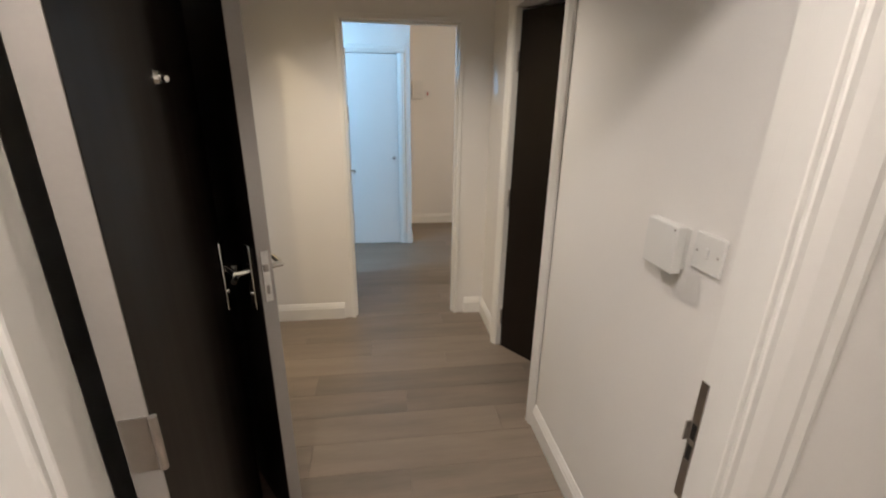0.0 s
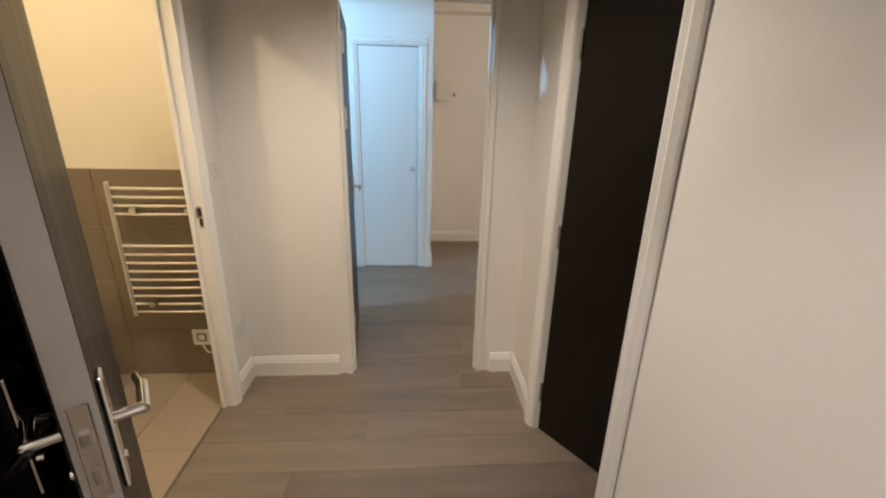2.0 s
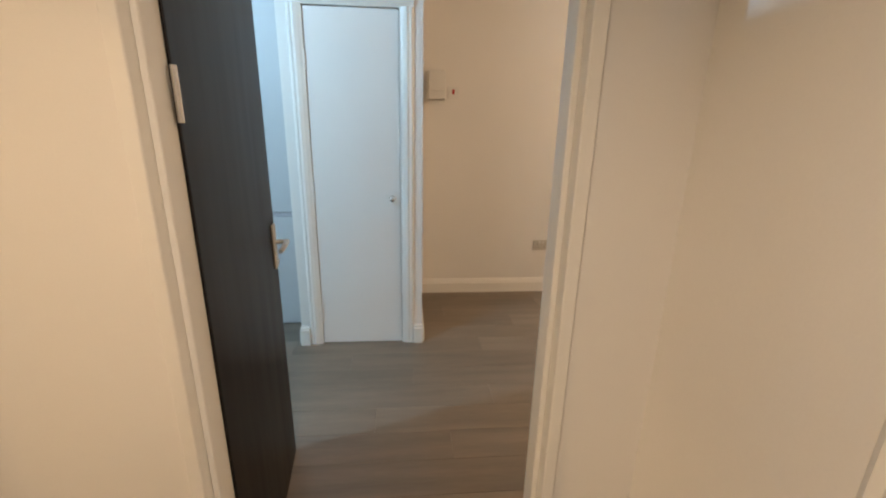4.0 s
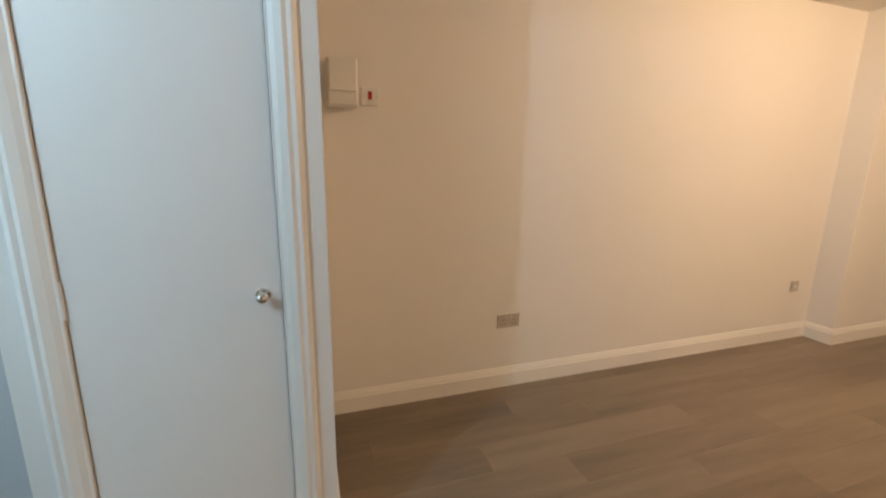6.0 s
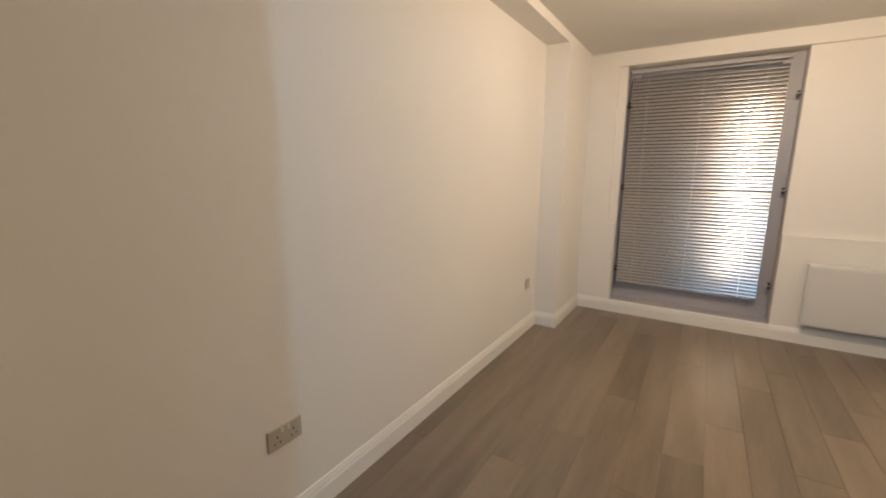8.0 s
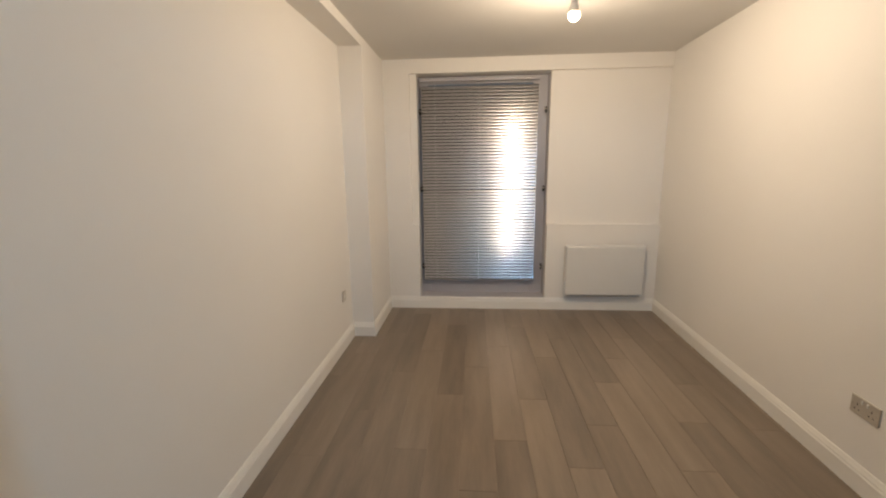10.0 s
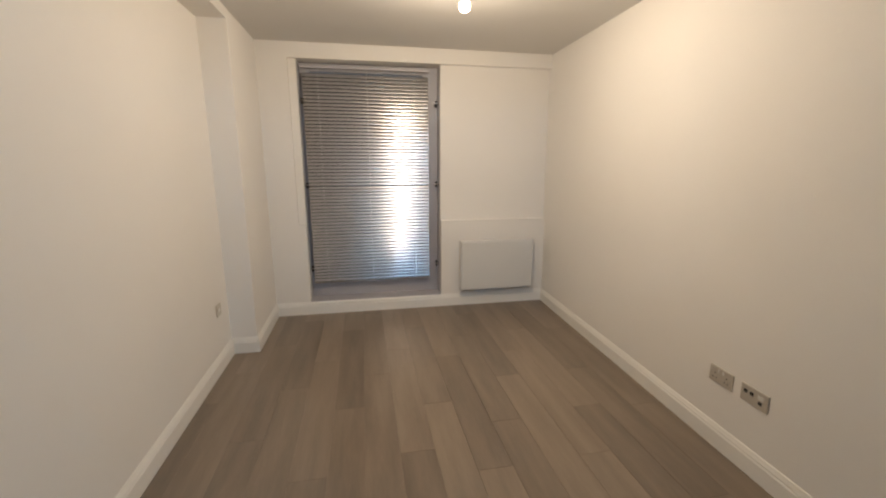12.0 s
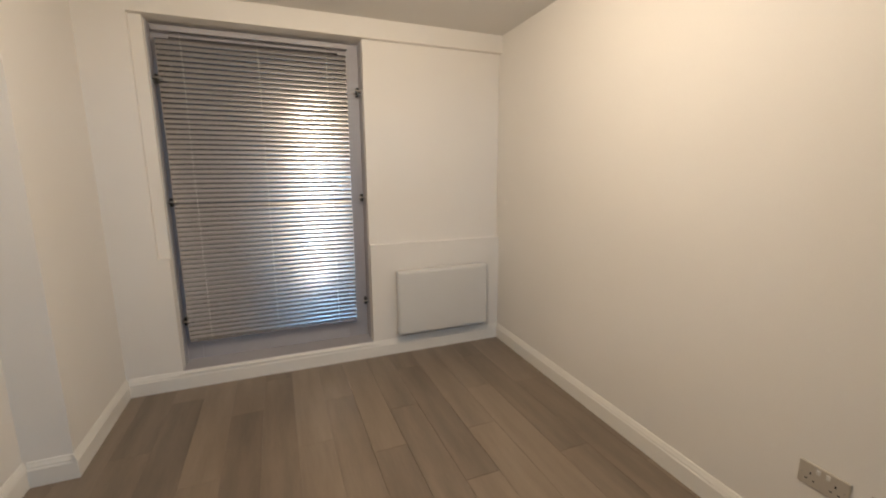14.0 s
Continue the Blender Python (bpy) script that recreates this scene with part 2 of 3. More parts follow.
def lining(name, axis, lo, hi, height, a, b, thick=.028, stop=None, mat=GLOSS):
    """The frame that lines an opening from a to b through the wall, with a door stop."""
    pieces = []

    def put(u0, u1, z0, z1, v0, v1):
        pieces.append(((u0, v0, z0), (u1, v1, z1)) if axis == "x" else ((v0, u0, z0), (v1, u1, z1)))

    put(lo - thick, lo, .004, height, a, b)
    put(hi, hi + thick, .004, height, a, b)
    put(lo - thick, hi + thick, height, height + thick, a, b)
    if stop:
        s0, s1 = stop
        put(lo, lo + .013, .004, height - .013, s0, s1)
        put(hi - .013, hi, .004, height - .013, s0, s1)
        put(lo, hi, height - .013, height, s0, s1)
    return structure(solid(name, mat, pieces, bevel=.002, segments=1), "white gloss door lining with a stop", "door frame")


lining("door_frame_front", "x", -.60, .378, 2.03, .462, .556, stop=(.468, .51))
architrave("trim_front_outside", -.612, .392, 2.045, .468, "x", -1, width=.11)
lining("door_frame_bath", "y", 1.845, 2.575, 2.005, -1.064, -.988, stop=(-1.058, -1.038))
architrave("trim_bath", 1.832, 2.588, 2.02, -.995, "y", 1, width=.05)
lining("door_frame_hall_cupboard", "y", 1.692, 2.362, 2.0, .522, .645, thick=.02)
architrave("trim_hall_cupboard", 1.688, 2.366, 2.01, .527, "y", -1, width=.074, deep=1.5)
lining("door_frame_room", "x", -.423, .31, 2.0, 2.838, 2.962, stop=(2.87, 2.91))
architrave("trim_room_inside", -.435, .322, 2.012, 2.955, "x", 1)
lining("door_frame_cupboard", "x", -.549, -.031, 2.012, CY - .006, CY + .09)
architrave("trim_cupboard", -.556, -.024, 2.018, CY, "x", -1, width=.072)
for px in (-.686, .048):
    structure(solid("plinth_block", GLOSS, [((px - (.004 if px < 0 else 0), CY - .03, .004), (px + .056, CY - .001, .115)),
                                            ((px - (.004 if px < 0 else 0), CY - .022, .115), (px + .056, CY - .001, .135))], bevel=.004), "white gloss skirting block beside the cupboard door", "skirting")


# ---- doors ----
def lever_handle(parent, x, y, z, side, out, mat=CHROME, plate=(.042, .21)):
    """A lever on a long back plate at (x, y, z) of a leaf; side: the way the lever points; out: the way the plate faces."""
    w, h = plate
    bm = bmesh.new()
    y0, y1 = sorted((y, y + out * .009))
    box(bm, (x - w / 2, y0, z - h * .6), (x + w / 2, y1, z + h * .4))
    finish(bm, "back_plate", mat, parent, bevel=.004)
    bm = bmesh.new()
    rod(bm, (x, y + out * .006, z), (x, y + out * .05, z), .010)
    rod(bm, (x - side * .006, y + out * .048, z), (x + side * .07, y + out * .052, z + .004), .0095)
    rod(bm, (x + side * .066, y + out * .052, z + .004), (x + side * .115, y + out * .046, z - .004), .0095, 12, .008)
    finish(bm, "lever", mat, parent, smooth=True)
    bm = bmesh.new()
    rod(bm, (x, y + out * .006, z - .075), (x, y + out * .014, z - .075), .009)
    finish(bm, "lock_cylinder", mat, parent, smooth=True)


def flush_door(name, m, width, height, mat, edge_mat, label, thick=.044, latch=True, hinge_mat=STEEL, hinges=(.22, 1.0, 1.74)):
    """A leaf in x 0..width and y 0..thick, hinged at the origin."""
    root = empty(name, m)
    solid("leaf", mat, [((.003, 0, .008), (width - .003, thick, height))], root, bevel=.0015, segments=1)
    solid("edging", edge_mat, [((width - .003, .001, .008), (width, thick - .001, height)), ((0, .001, .008), (.003, thick - .001, height))], root)
    if latch:
        solid("latch_plate", CHROME, [((width, .010, .93), (width + .0025, thick - .010, 1.095))], root, bevel=.001, segments=1)
        solid("latch_bolt", STEEL, [((width, .015, 1.03), (width + .010, thick - .015, 1.052)), ((width, .017, .955), (width + .004, thick - .017, .985))], root, bevel=.002)
    for z in hinges:
        bm = bmesh.new()
        box(bm, (-.0025, .004, z - .05), (0, thick - .004, z + .05))
        rod(bm, (-.004, -.005, z - .05), (-.004, -.005, z + .05), .006)
        finish(bm, "hinge", hinge_mat, root)
    return tagged(root, label, "door")


def hinged(x, y, ux, uy):
    """The pose of a leaf hinged at (x, y) whose width runs along (ux, uy)."""
    return pose(x, y, 0, 0, 0, math.degrees(math.atan2(uy, ux)))


# the front door, swung inwards: its outside face looks to the middle of the hall
front = flush_door("front_door", hinged(-.535, .575, -.206, .979), .80, 2.0, DARK, EDGE,
                   "open dark brown laminate front door with chrome handle and viewer")
bm = bmesh.new()
rod(bm, (.40, .001, 1.55), (.40, -.008, 1.55), .015, 20, .012)
rod(bm, (.40, -.006, 1.55), (.388, -.022, 1.548), .006)
finish(bm, "door_viewer", CHROME, front, smooth=True)
lever_handle(front, .735, 0, 1.012, -1, -1, plate=(.045, .225))
lever_handle(front, .735, .044, 1.012, -1, 1, plate=(.045, .225))
# the bathroom door, swung out into the hall
bu = Vector((.46, -.64)).normalized()
bath_door = flush_door("bathroom_door", hinged(-1.005, 1.84, bu.x, bu.y), .78, 1.98, DARK, EDGE, "open dark brown laminate bathroom door with chrome levers")
lever_handle(bath_door, .72, 0, 1.02, -1, -1)
lever_handle(bath_door, .72, .044, 1.02, -1, 1)
# the living room door, swung into the room
a = radians(96)
room_door = flush_door("living_room_door", hinged(-.418, 2.958, math.cos(a), math.sin(a)) @ pose(0, 0, 0), .725, 1.98, DARK, DARK, hinge_mat=CHROME, hinges=(.30, 1.45, 1.80), label=
                       "open dark brown laminate living room door with steel levers")
lever_handle(room_door, .682, 0, .98, -1, -1, BRUSHED, (.04, .17))
lever_handle(room_door, .682, .044, .98, -1, 1, BRUSHED, (.04, .17))
# the narrow dark door in the hall, swung a third open into the store cupboard
hall_door = flush_door("hall_cupboard_door", hinged(.552, 2.352, .155, -.227), .659, 1.985, DARK, DARK, "half-open narrow dark brown laminate cupboard door in the hall", latch=False)
# the white cupboard door, shut
white_door = flush_door("white_cupboard_door", hinged(-.546, CY + .004, 1, 0), .512, 2.006, LEAF, LEAF, "closed plain white cupboard door with round chrome knob", latch=False, hinge_mat=LEAF, thick=.036)
bm = bmesh.new()
rod(bm, (.463, 0, .975), (.463, -.004, .975), .020, 20)
rod(bm, (.463, -.003, .975), (.463, -.028, .975), .007)
bmesh.ops.create_uvsphere(bm, u_segments=20, v_segments=12, radius=.017, matrix=Matrix.Translation((.463, -.036, .975)) @ Matrix.Diagonal((1, .8, 1, 1)))
finish(bm, "knob", CHROME, white_door, smooth=True)


def strike(name, m, tall=.16):
    """A keep set in a door frame, facing -x."""
    root = empty(name, m)
    solid("plate", STEEL, [((-.0025, -.009, -tall / 2), (0, .009, -.04)), ((-.0025, -.009, .04), (0, .009, tall / 2)), ((-.0025, -.009, -.04), (0, -.006, .04)), ((-.0025, .006, -.04), (0, .009, .04)), ((-.0025, -.006, -.006), (0, .006, .006))], root, bevel=.0006, segments=1)
    solid("pocket", BLACK, [((-.0012, -.006, -.04), (.0004, .006, -.006)), ((-.0012, -.006, .006), (.0004, .006, .04))], root)
    solid("lip", STEEL, [((-.012, .008, .0), (0, .012, .042))], root, bevel=.001, segments=1)
    return tagged(root, "worn steel latch keep screwed to the door frame", "door keep")


strike("front_door_keep", pose(.378, .546, .925), .26)
strike("bath_door_keep", pose(-1.012, 2.575, 1.02, 0, 0, 90), .10)

# ---- window, blind and heater ----
WY0, WY1, WZ0, WZ1 = 3.685, 4.99, .12, 2.37
win = empty("window_1", Matrix.Identity(4))
fx0, fx1 = XW + .20, XW + .26
solid("frame", FRAME, [((fx0, WY0, WZ0), (fx1, WY0 + .15, WZ1)), ((fx0, WY1 - .10, WZ0), (fx1, WY1, WZ1)), ((fx0, WY0 + .15, WZ0), (fx1, WY1 - .10, WZ0 + .21)),
                       ((fx0, WY0 + .15, WZ1 - .07), (fx1, WY1 - .10, WZ1)), ((fx0, WY0 + .15, 1.20), (fx1, WY1 - .10, 1.25))], win, bevel=.004)
pane = solid("pane", GLASS, [((fx0 + .025, WY0 + .15, WZ0 + .21), (fx0 + .031, WY1 - .10, 1.20)), ((fx0 + .025, WY0 + .15, 1.25), (fx0 + .031, WY1 - .10, WZ1 - .07))], win)
pane.visible_shadow = False
solid("side_lining", FRAME, [((XW + .10, WY0, WZ0 + .004), (fx0, WY0 + .004, WZ1)), ((XW + .10, WY1 - .004, WZ0 + .004), (fx0, WY1, WZ1)), ((XW + .02, WY0, WZ0), (fx0, WY1, WZ0 + .004))], win)
structure(win, "tall grey aluminium window set in a deep reveal", "window")
structure(solid("window_board", GLOSS, [((XW - .012, WY0 - .02, WZ0 - .022), (XW + .03, WY1 + .02, WZ0 - .002))], bevel=.004), "narrow white sill under the tall window", "sill")


def blind_catch():
    root = empty("blind_catch", Matrix.Identity(4))
    bm = bmesh.new()
    box(bm, (-.02, -.008, -.028), (.02, .012, .028))
    box(bm, (-.034, -.020, -.006), (-.012, .014, .010))
    finish(bm, "body", BLACK, root, bevel=.003)
    bm = bmesh.new()
    rod(bm, (-.03, -.022, .004), (-.03, .03, .004), .006)
    finish(bm, "pin", STEEL, root, smooth=True)
    return tagged(root, "small black hold-down catch beside the blind", "catch", "blind catches")


first = blind_catch()
spots = [(y, z, r) for z in (.43, 1.255, 2.03) for y, r in ((WY0 + .022, 0), (WY1 - .022, 180))]
first.matrix_basis = pose(XW + .15, spots[0][0], spots[0][1])
for y, z, r in spots[1:]:
    copy_thing(first, pose(XW + .15, y, z) @ Matrix.Diagonal((1, -1 if r else 1, 1, 1)))

blind = empty("venetian_blind", pose(XW + .145, 0, 0))
BY0, BY1, BZ0, BZ1 = 3.785, 4.955, .275, 2.345
solid("head_rail", FRAME, [((-.02, BY0 - .01, BZ1 - .03), (.02, BY1 + .01, BZ1))], blind, bevel=.003)
solid("bottom_rail", SLAT, [((-.012, BY0, BZ0), (.012, BY1, BZ0 + .014))], blind, bevel=.004)
bm = bmesh.new()
steps = 8
for i in range(steps + 1):
    u = i / steps - .5
    bow = .0027 * (1 - (2 * u) ** 2)
    for y in (BY0, BY1):
        bm.verts.new((-bow, y, u * .0345))
bm.verts.ensure_lookup_table()
for i in range(steps):
    bm.faces.new((bm.verts[2 * i], bm.verts[2 * i + 1], bm.verts[2 * i + 3], bm.verts[2 * i + 2]))
bm.normal_update()
bmesh.ops.solidify(bm, geom=list(bm.faces), thickness=.0005)
slat = finish(bm, "slat", SLAT, blind, smooth=True)
slat.matrix_basis = pose(0, 0, BZ0 + .032, 0, 18, 0)
count = int((BZ1 - BZ0 - .06) / .0320)
for i in range(1, count):
    s = slat.copy()
    scene.collection.objects.link(s)
    s.parent = blind
    z = BZ0 + .032 + i * .0320
    tilt = 18 + (8 if abs(z - 1.232) < .0160 else 0)
    s.matrix_basis = pose(0, 0, z, 0, tilt, 0)
for y in (BY0 + .14, (BY0 + BY1) / 2, BY1 - .14):
    solid("ladder_cord", PLASTIC, [((-.0175, y - .0008, BZ0 + .01), (-.0165, y + .0008, BZ1 - .02))], blind)
tagged(blind, "closed silver aluminium venetian blind covering the tall window", "blind")


def panel_heater():
    root = empty("panel_heater", pose(XW, 2.725, .178))
    w, h = .775, .515
    solid("casing", HEATER, [((-.085, 0, 0), (-.022, w, h))], root, bevel=.008)
    solid("front_panel", HEATER, [((-.094, .012, .016), (-.0855, w - .012, h - .014))], root, bevel=.004)
    for y0 in (.12, w - .16):
        solid("wall_bracket", STEEL, [((-.022, y0, .08), (0, y0 + .04, h - .06))], root)
    solid("outlet_grille", BLACK, [((-.078, .03, -.004), (-.032, w - .03, .001))], root)
    solid("control", PLASTIC, [((-.07, .36, h), (-.04, .43, h + .012))], root, bevel=.003)
    return tagged(root, "white electric panel heater fixed low on the wall", "heater")


panel_heater()


# ---- electrical fittings ----
def plate_at(name, m, wide, label, mat=BRUSHED, kind="socket", high=.086, bits=()):
    """A wall plate that faces -y. bits: (name, material, x, z, wide, high, deep)."""
    root = empty(name, m)
    solid("face_plate", mat, [((-wide / 2, -.008, -high / 2), (wide / 2, 0, high / 2))], root, bevel=.003)
    for s in (-1, 1):
        bm = bmesh.new()
        rod(bm, (s * (wide / 2 - .012), -.0078, 0), (s * (wide / 2 - .012), -.0092, 0), .0032, 10)
        finish(bm, "screw", STEEL, root)
    for n, bm_mat, x, z, w, h, d in bits:
        solid(n, bm_mat, [((x - w / 2, -.008 - d, z - h / 2), (x + w / 2, -.0075, z + h / 2))], root, bevel=min(.0015, d * .4), segments=1)
    return tagged(root, label, kind)


TWIN = tuple((n, mt, sx * .036 + dx, dz, w, h, d) for sx in (-1, 1) for n, mt, dx, dz, w, h, d in
             (("rocker", PLASTIC, -sx * .022, .024, .012, .018, .003), ("earth_slot", BLACK, 0, .006, .005, .009, .0006), ("live_slot", BLACK, -.011, -.018, .008, .005, .0006), ("neutral_slot", BLACK, .011, -.018, .008, .005, .0006)))
plate_at("double_socket", pose(1.165, YF, .43), .146, "brushed steel double power socket low on the wall", bits=TWIN)
plate_at("single_socket", pose(3.66, YF, .44), .086, "brushed steel single outlet low on the wall", bits=(("outlet", PLASTIC, 0, 0, .024, .024, .002),))
plate_at("double_socket", pose(2.245, right_wall(2.245), .392, 0, 0, 178.1), .146, "brushed steel double power socket above the skirting", bits=TWIN)
plate_at("media_outlet", pose(2.05, right_wall(2.05), .392, 0, 0, 178.1), .146, "steel television and telephone outlet plate with black jacks",
         bits=tuple(("jack", BLACK, x, z, .019, .017, .003) for x, z in ((-.045, .012), (-.012, .012), (.035, -.012))) + (("jack_surround", PLASTIC, .035, .014, .03, .02, .002),))
plate_at("cooker_switch", pose(.365, YF, 1.655), .086, "white isolator switch with a red rocker beside the fuse box", PLASTIC, "switch", bits=(("rocker", RED, 0, .004, .017, .036, .005),))
cu = empty("consumer_unit", pose(.233, YF, 1.70))
solid("casing", PLASTIC, [((-.066, -.088, -.102), (.066, 0, .102))], cu, bevel=.005)
solid("cover", PLASTIC, [((-.060, -.096, -.040), (.060, -.0885, .092))], cu, bevel=.003)
solid("lower_lip", PLASTIC, [((-.062, -.094, -.096), (.062, -.0885, -.046))], cu, bevel=.003)
tagged(cu, "white wall-mounted fuse box high beside the cupboard", "fuse box")
hx = .53
plate_at("hall_switch", pose(hx, .772, 1.208, 0, 0, -90), .086, "white light switch plate with one small rocker", PLASTIC, "switch", bits=(("rocker", PLASTIC, 0, .002, .013, .022, .004),))
tb = empty("entry_chime", pose(hx, .888, 1.195, 0, 0, -90))
solid("backing", PLASTIC, [((-.050, -.014, -.050), (.050, 0, .050))], tb, bevel=.003)
solid("cover", PLASTIC, [((-.057, -.042, -.058), (.057, -.0142, .058))], tb, bevel=.004)
solid("indicator", GROUT, [((.046, -.0428, .046), (.050, -.0415, .050))], tb)
tagged(tb, "square white plastic chime box on the hall wall", "chime box")
plate_at("blank_plate", pose(-1.0, 2.735, 1.206, 0, 0, 90), .086, "pale switch plate on the narrow hall wall", PLASTIC, "switch", bits=(("rocker", PLASTIC, 0, 0, .013, .022, .004),))
plate_at("blank_plate", pose(-1.0, 2.773, .36, 0, 0, 90), .086, "pale outlet plate low on the narrow hall wall", PLASTIC, "socket")


def downlight(x, y, z=CEILING, glow=BULB, label="small ceiling lamp with a warm bulb, added to brighten the hall"):
    root = empty("ceiling_spotlight", pose(x, y, z))
    bm = bmesh.new()
    rod(bm, (0, 0, -.006), (0, 0, 0), .042, 28, .046)
    finish(bm, "ring", PLASTIC, root, smooth=True)
    bm = bmesh.new()
    rod(bm, (0, 0, -.014), (0, 0, -.005), .022, 24, .028)
    bulb = finish(bm, "bulb", glow, root, smooth=True)
    bulb.visible_shadow = False
    return tagged(root, label, "ceiling lamp", "ceiling lamps")


def turned(bm, profile, sides=24):
    """A solid of revolution about z from (radius, height) pairs."""
    rings = [[bm.verts.new((r0 * math.cos(2 * math.pi * i / sides), r0 * math.sin(2 * math.pi * i / sides), z)) for i in range(sides)] for r0, z in profile]
    for lower, upper in zip(rings, rings[1:]):
        for i in range(sides):
            bm.faces.new((lower[i], lower[(i + 1) % sides], upper[(i + 1) % sides], upper[i]))
    bm.faces.new(rings[0][::-1])
    bm.faces.new(rings[-1])


def pendant(x, y, z):
    """A bare bulb on a short drop; z: the middle of its dome."""
    root = empty("pendant_lamp", pose(x, y, z))
    drop = CEILING - z
    bm = bmesh.new()
    turned(bm, ((.004, -.0315), (.018, -.028), (.027, -.017), (.031, -.002), (.030, .008)))
    bulb = finish(bm, "bulb", BULB, root, smooth=True)
    bulb.visible_shadow = False
    bm = bmesh.new()
    turned(bm, ((.0315, .009), (.0315, .013), (.024, .040), (.017, .062), (.014, .066)))
    finish(bm, "bulb_base", PLASTIC, root, smooth=True)
    bm = bmesh.new()
    turned(bm, ((.019, .060), (.021, .064), (.021, .098), (.011, .112), (.006, .124)))
    finish(bm, "lamp_holder", PLASTIC, root, smooth=True)
    bm = bmesh.new()
    rod(bm, (0, 0, .12), (0, 0, drop - .012), .0032, 10)
    finish(bm, "flex", PLASTIC, root, smooth=True)
    bm = bmesh.new()
    turned(bm, ((.012, drop - .034), (.034, drop - .024), (.040, drop - .008), (.040, drop)))
    finish(bm, "ceiling_rose", PLASTIC, root, smooth=True)
    return tagged(root, "lit bare bulb on a short white ceiling pendant", "pendant lamp")


pendant(*PENDANT)
# assumed fitting for the hall fill light, out of view
downlight(*HALL_FILL)
downlight(*KITCHEN_LIGHT, glow=COOL_BULB, label="small lit ceiling lamp with a cool white bulb")

# ---- kitchen corner ----
tall = empty("tall_cabinet", pose(-.70, 4.935, 0))
solid("carcass", UNIT, [((-1.0, .024, .0), (0, .56, 2.45))], tall)
solid("lower_door", UNIT, [((-.998, 0, .012), (-.002, .021, .798))], tall, bevel=.002)
solid("upper_door", UNIT, [((-.998, 0, .832), (-.002, .021, 2.44))], tall, bevel=.002)
solid("handle_channel", FRAME, [((-.998, .012, .802), (-.002, .0235, .828))], tall)
tagged(tall, "tall flat pale grey kitchen cabinet with a grey handle channel", "cabinet")
stop = empty("door_stop", pose(-1.02, 4.84, .004))
bm = bmesh.new()
rod(bm, (0, 0, 0), (0, 0, .022), .016, 16, .013)
finish(bm, "buffer", RUBBER, stop, smooth=True)
tagged(stop, "small dark rubber door stop on the floor", "door stop")
# ---- bathroom ----
bath_far = bpy.data.objects["wall_bathroom_far"]


def towel_rail():
    root = empty("towel_rail", pose(-1.535, 2.872, 0))
    w, z0, z1, d = .48, .425, 1.125, -.075
    for x in (0, w):
        bm = bmesh.new()
        rod(bm, (x, d, z0), (x, d, z1), .015, 14)
        bmesh.ops.create_uvsphere(bm, u_segments=12, v_segments=8, radius=.015, matrix=Matrix.Translation((x, d, z1)))
        finish(bm, "upright", CHROME, root, smooth=True)
    for z in [1.105 - .042 * i for i in range(4)] + [.815 - .046 * i for i in range(9)]:
        bm = bmesh.new()
        pts = [(w * i / 8, d - .008 * math.sin(math.pi * i / 8), z) for i in range(9)]
        for p, q in zip(pts, pts[1:]):
            rod(bm, p, q, .0095, 10)
        finish(bm, "rung", CHROME, root, smooth=True)
    for x in (.11, w - .11):
        for z in (1.0, .50):
            bm = bmesh.new()
            rod(bm, (x, 0, z), (x, d - .02, z), .012, 12)
            rod(bm, (x, d - .021, z), (x, d - .034, z), .017, 12)
            finish(bm, "bracket", CHROME, root, smooth=True)
    return tagged(root, "chrome ladder towel rail on the brown tiled wall", "towel rail")


towel_rail()
plate_at("fused_spur", pose(-1.262, 2.872, .248), .10, "white fused outlet with a cable below the towel rail", PLASTIC, "outlet", .10,
         bits=(("surround", GROUT, 0, 0, .052, .052, .001), ("fuse_carrier", PLASTIC, 0, 0, .034, .034, .004)))
curve = bpy.data.curves.new("cable", "CURVE")
curve.dimensions, curve.bevel_depth = "3D", .004
sp = curve.splines.new("BEZIER")
sp.bezier_points.add(2)
for p, co in zip(sp.bezier_points, ((-1.262, 2.862, .20), (-1.22, 2.84, .165), (-1.13, 2.86, .20))):
    p.co = co
    p.handle_left_type = p.handle_right_type = "AUTO"
curve.materials.append(PLASTIC)
tagged(new("power_cable", curve), "short white cable looping from the fused outlet", "cable")


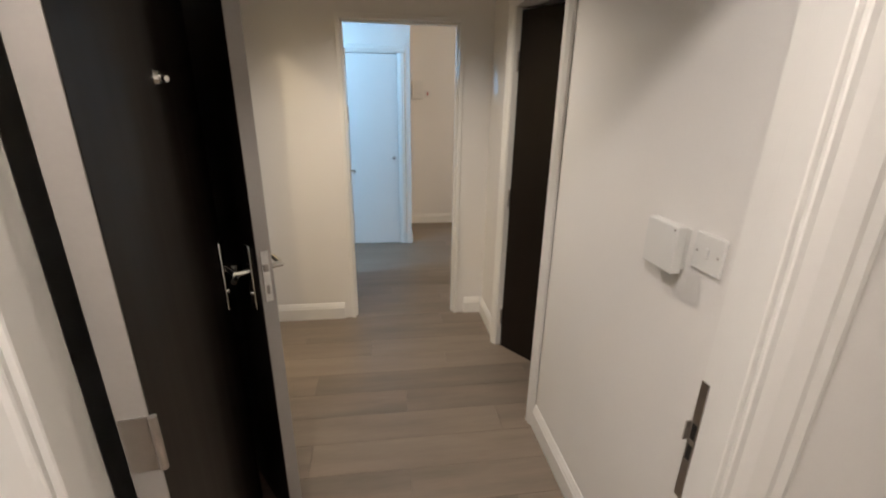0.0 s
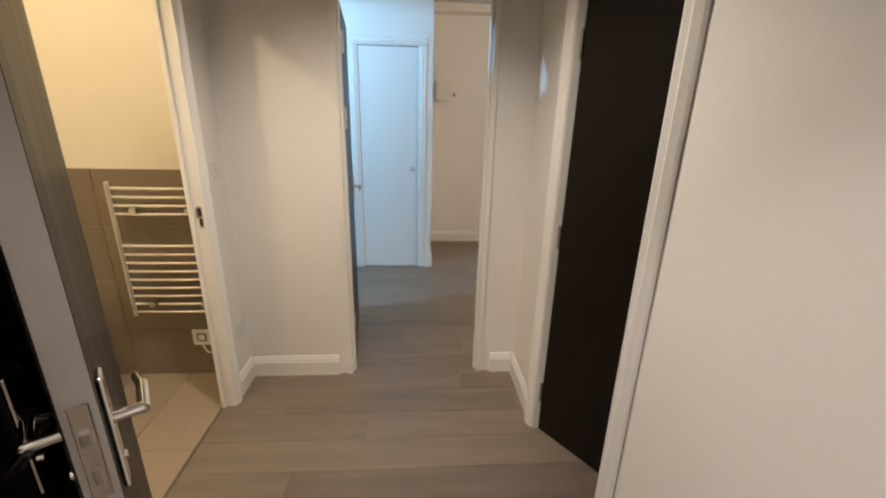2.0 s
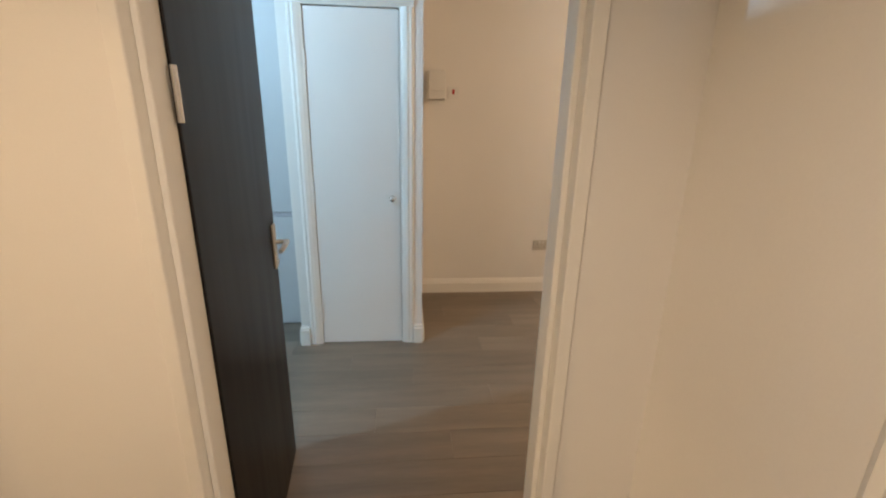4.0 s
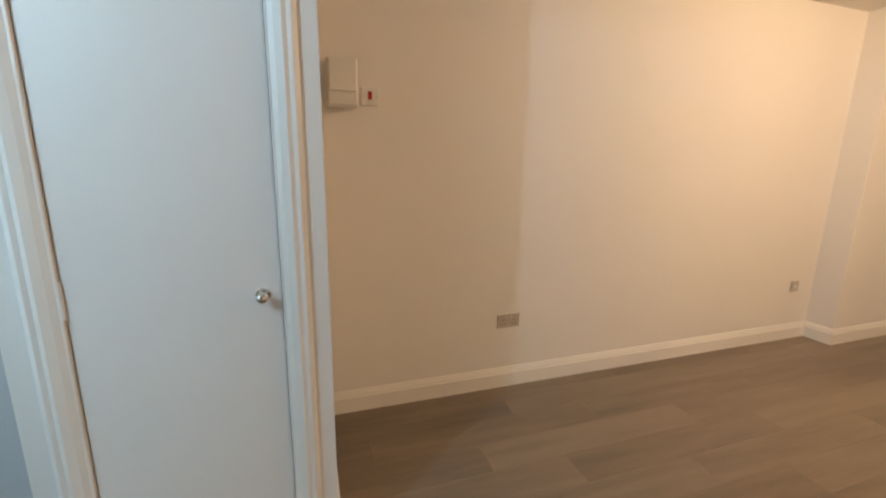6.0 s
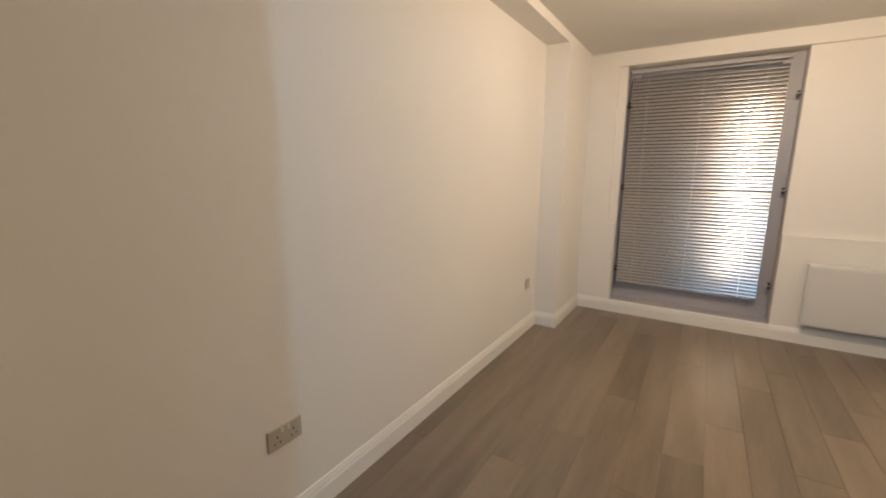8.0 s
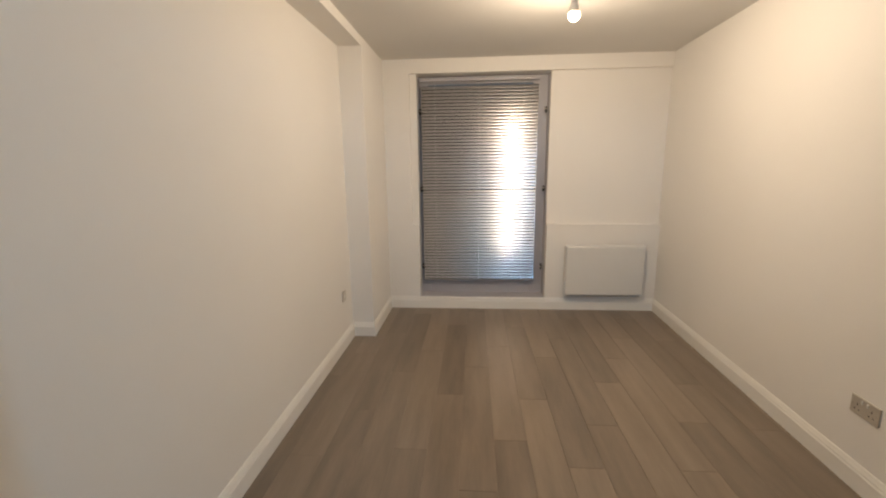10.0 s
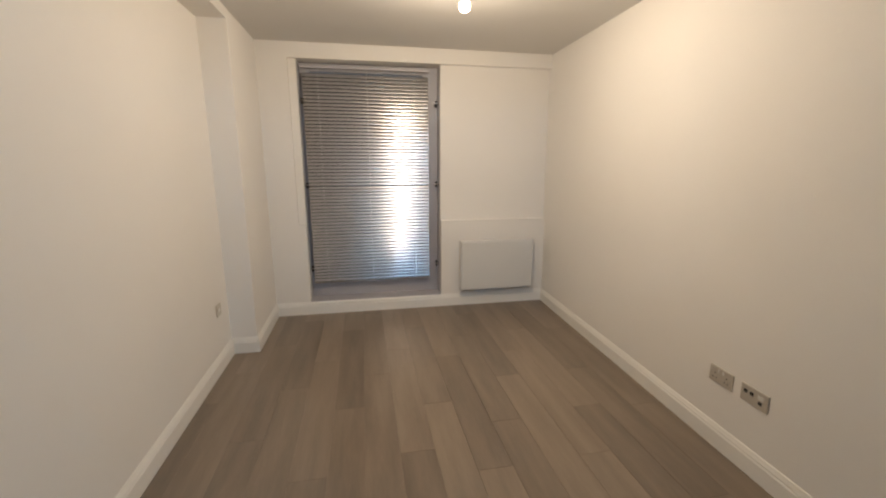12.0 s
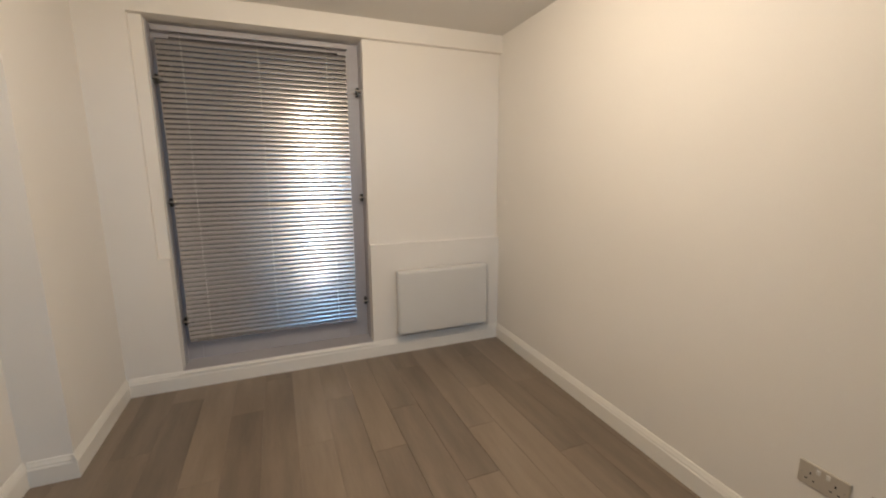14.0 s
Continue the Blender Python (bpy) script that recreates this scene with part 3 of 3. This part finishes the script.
def toilet():
    root = empty("wall_hung_toilet", pose(-2.19, 2.58, 0))
    bm = bmesh.new()
    rings, n = [], 28
    for z, sx, sy, cx in ((.13, .10, .07, .12), (.17, .20, .11, .20), (.24, .30, .15, .25), (.33, .335, .175, .265), (.40, .345, .18, .27), (.41, .34, .178, .27)):
        ring = []
        for i in range(n):
            t = 2 * math.pi * i / n
            x = cx + sx * .78 * math.copysign(abs(math.cos(t)) ** (.75 if math.cos(t) > 0 else .45), math.cos(t))
            ring.append(bm.verts.new((max(0, x), sy * math.copysign(abs(math.sin(t)) ** .85, math.sin(t)), z)))
        rings.append(ring)
    for r0, r1 in zip(rings, rings[1:]):
        for i in range(n):
            bm.faces.new((r0[i], r0[(i + 1) % n], r1[(i + 1) % n], r1[i]))
    bm.faces.new(rings[0][::-1])
    bm.faces.new(rings[-1])
    bmesh.ops.remove_doubles(bm, verts=bm.verts, dist=.0005)
    finish(bm, "bowl", CERAMIC, root, smooth=True)
    bm = bmesh.new()
    for z, k in ((.412, 1.0), (.432, 1.01), (.440, .97)):
        rings.append([bm.verts.new((.275 + .272 * k * math.cos(2 * math.pi * i / n), .182 * k * math.sin(2 * math.pi * i / n), z)) for i in range(n)])
    for r0, r1 in zip(rings[-3:], rings[-2:]):
        for i in range(n):
            bm.faces.new((r0[i], r0[(i + 1) % n], r1[(i + 1) % n], r1[i]))
    bm.faces.new(rings[-3][::-1])
    bm.faces.new(rings[-1])
    finish(bm, "seat_lid", CERAMIC, root, smooth=True)
    return tagged(root, "white ceramic wall-hung toilet with its lid down", "toilet")


toilet()

# ---- floor planks and tiles ----
floor = structure(solid("floor", SUBFLOOR, [((-2.6, -2.0, -.10), (5.1, 5.7, 0))]), "grey-brown oak plank vinyl floor with fine joints", "floor")


def piece_mesh(name, sx, sy, sz, chamfer, mat):
    me = bpy.data.meshes.new(name)
    c = chamfer
    lo = [(0, 0, 0), (sx, 0, 0), (sx, sy, 0), (0, sy, 0)]
    mid = [(0, 0, sz - c), (sx, 0, sz - c), (sx, sy, sz - c), (0, sy, sz - c)]
    top = [(c, c, sz), (sx - c, c, sz), (sx - c, sy - c, sz), (c, sy - c, sz)]
    f = [(8, 9, 10, 11)]
    for i in range(4):
        j = (i + 1) % 4
        f += [(i, j, 4 + j, 4 + i), (4 + i, 4 + j, 8 + j, 8 + i)]
    me.from_pydata(lo + mid + top, [], f)
    me.materials.append(mat)
    return me


PW, PL, GAP = .1805, 1.22, .0007
meshes = {}


def plank(x0, x1, y0, y1):
    key = (round(x1 - x0, 3), round(y1 - y0, 3))
    if key not in meshes:
        meshes[key] = piece_mesh("plank", key[0] - GAP, key[1] - GAP, .004, .0008, PLANK)
    ob = new("plank", meshes[key])
    ob.parent = floor
    ob.location = (x0, y0, 0)


rng = random.Random(4)
y = -1.9 + .07
row = 0
while y < 5.6:
    yc = y + PW / 2
    lo, hi = (-1.05, 4.85) if yc < 2.88 else (-2.45, 4.85)
    if yc < 2.50:
        hi = 1.38 if yc > 1.22 else .60
    if yc < .42:
        lo, hi = -1.15, 1.05
    x = lo - ((row * .437 + rng.uniform(0, .2)) % PL)
    while x < hi:
        a0, a1 = max(x, lo), min(x + PL, hi)
        if a1 - a0 > .03:
            plank(a0, a1, y, y + PW)
        x += PL
    y += PW
    row += 1

bath_floor = structure(solid("bathroom_floor", GROUT, [((-2.2, 1.0, 0), (-1.06, 2.885, .001))]), "pale brown bathroom floor tiles", "floor")
BTILE = material("beige_floor_tile", (0.34, 0.27, 0.20), 0.4, vary=0.1, scale=4, grain=0.05, grain_scale=60, shuffle=0.04)
ft = piece_mesh("tile", .297, .597, .005, .001, BTILE)
for i in range(4):
    for j in range(4):
        ob = new("tile", ft)
        ob.parent = bath_floor
        ob.location = (-1.362 - .3 * i + .001, 2.283 - .6 * j, .001)
wt = piece_mesh("tile", .597, .2945, .010, .0012, TILE)
for i in range(2):
    for j in range(4):
        ob = new("tile", wt)
        ob.parent = bath_far
        ob.matrix_basis = pose(-2.2 + .6 * i - .055, 2.885, .003 + .296 * j, 90, 0, 0)
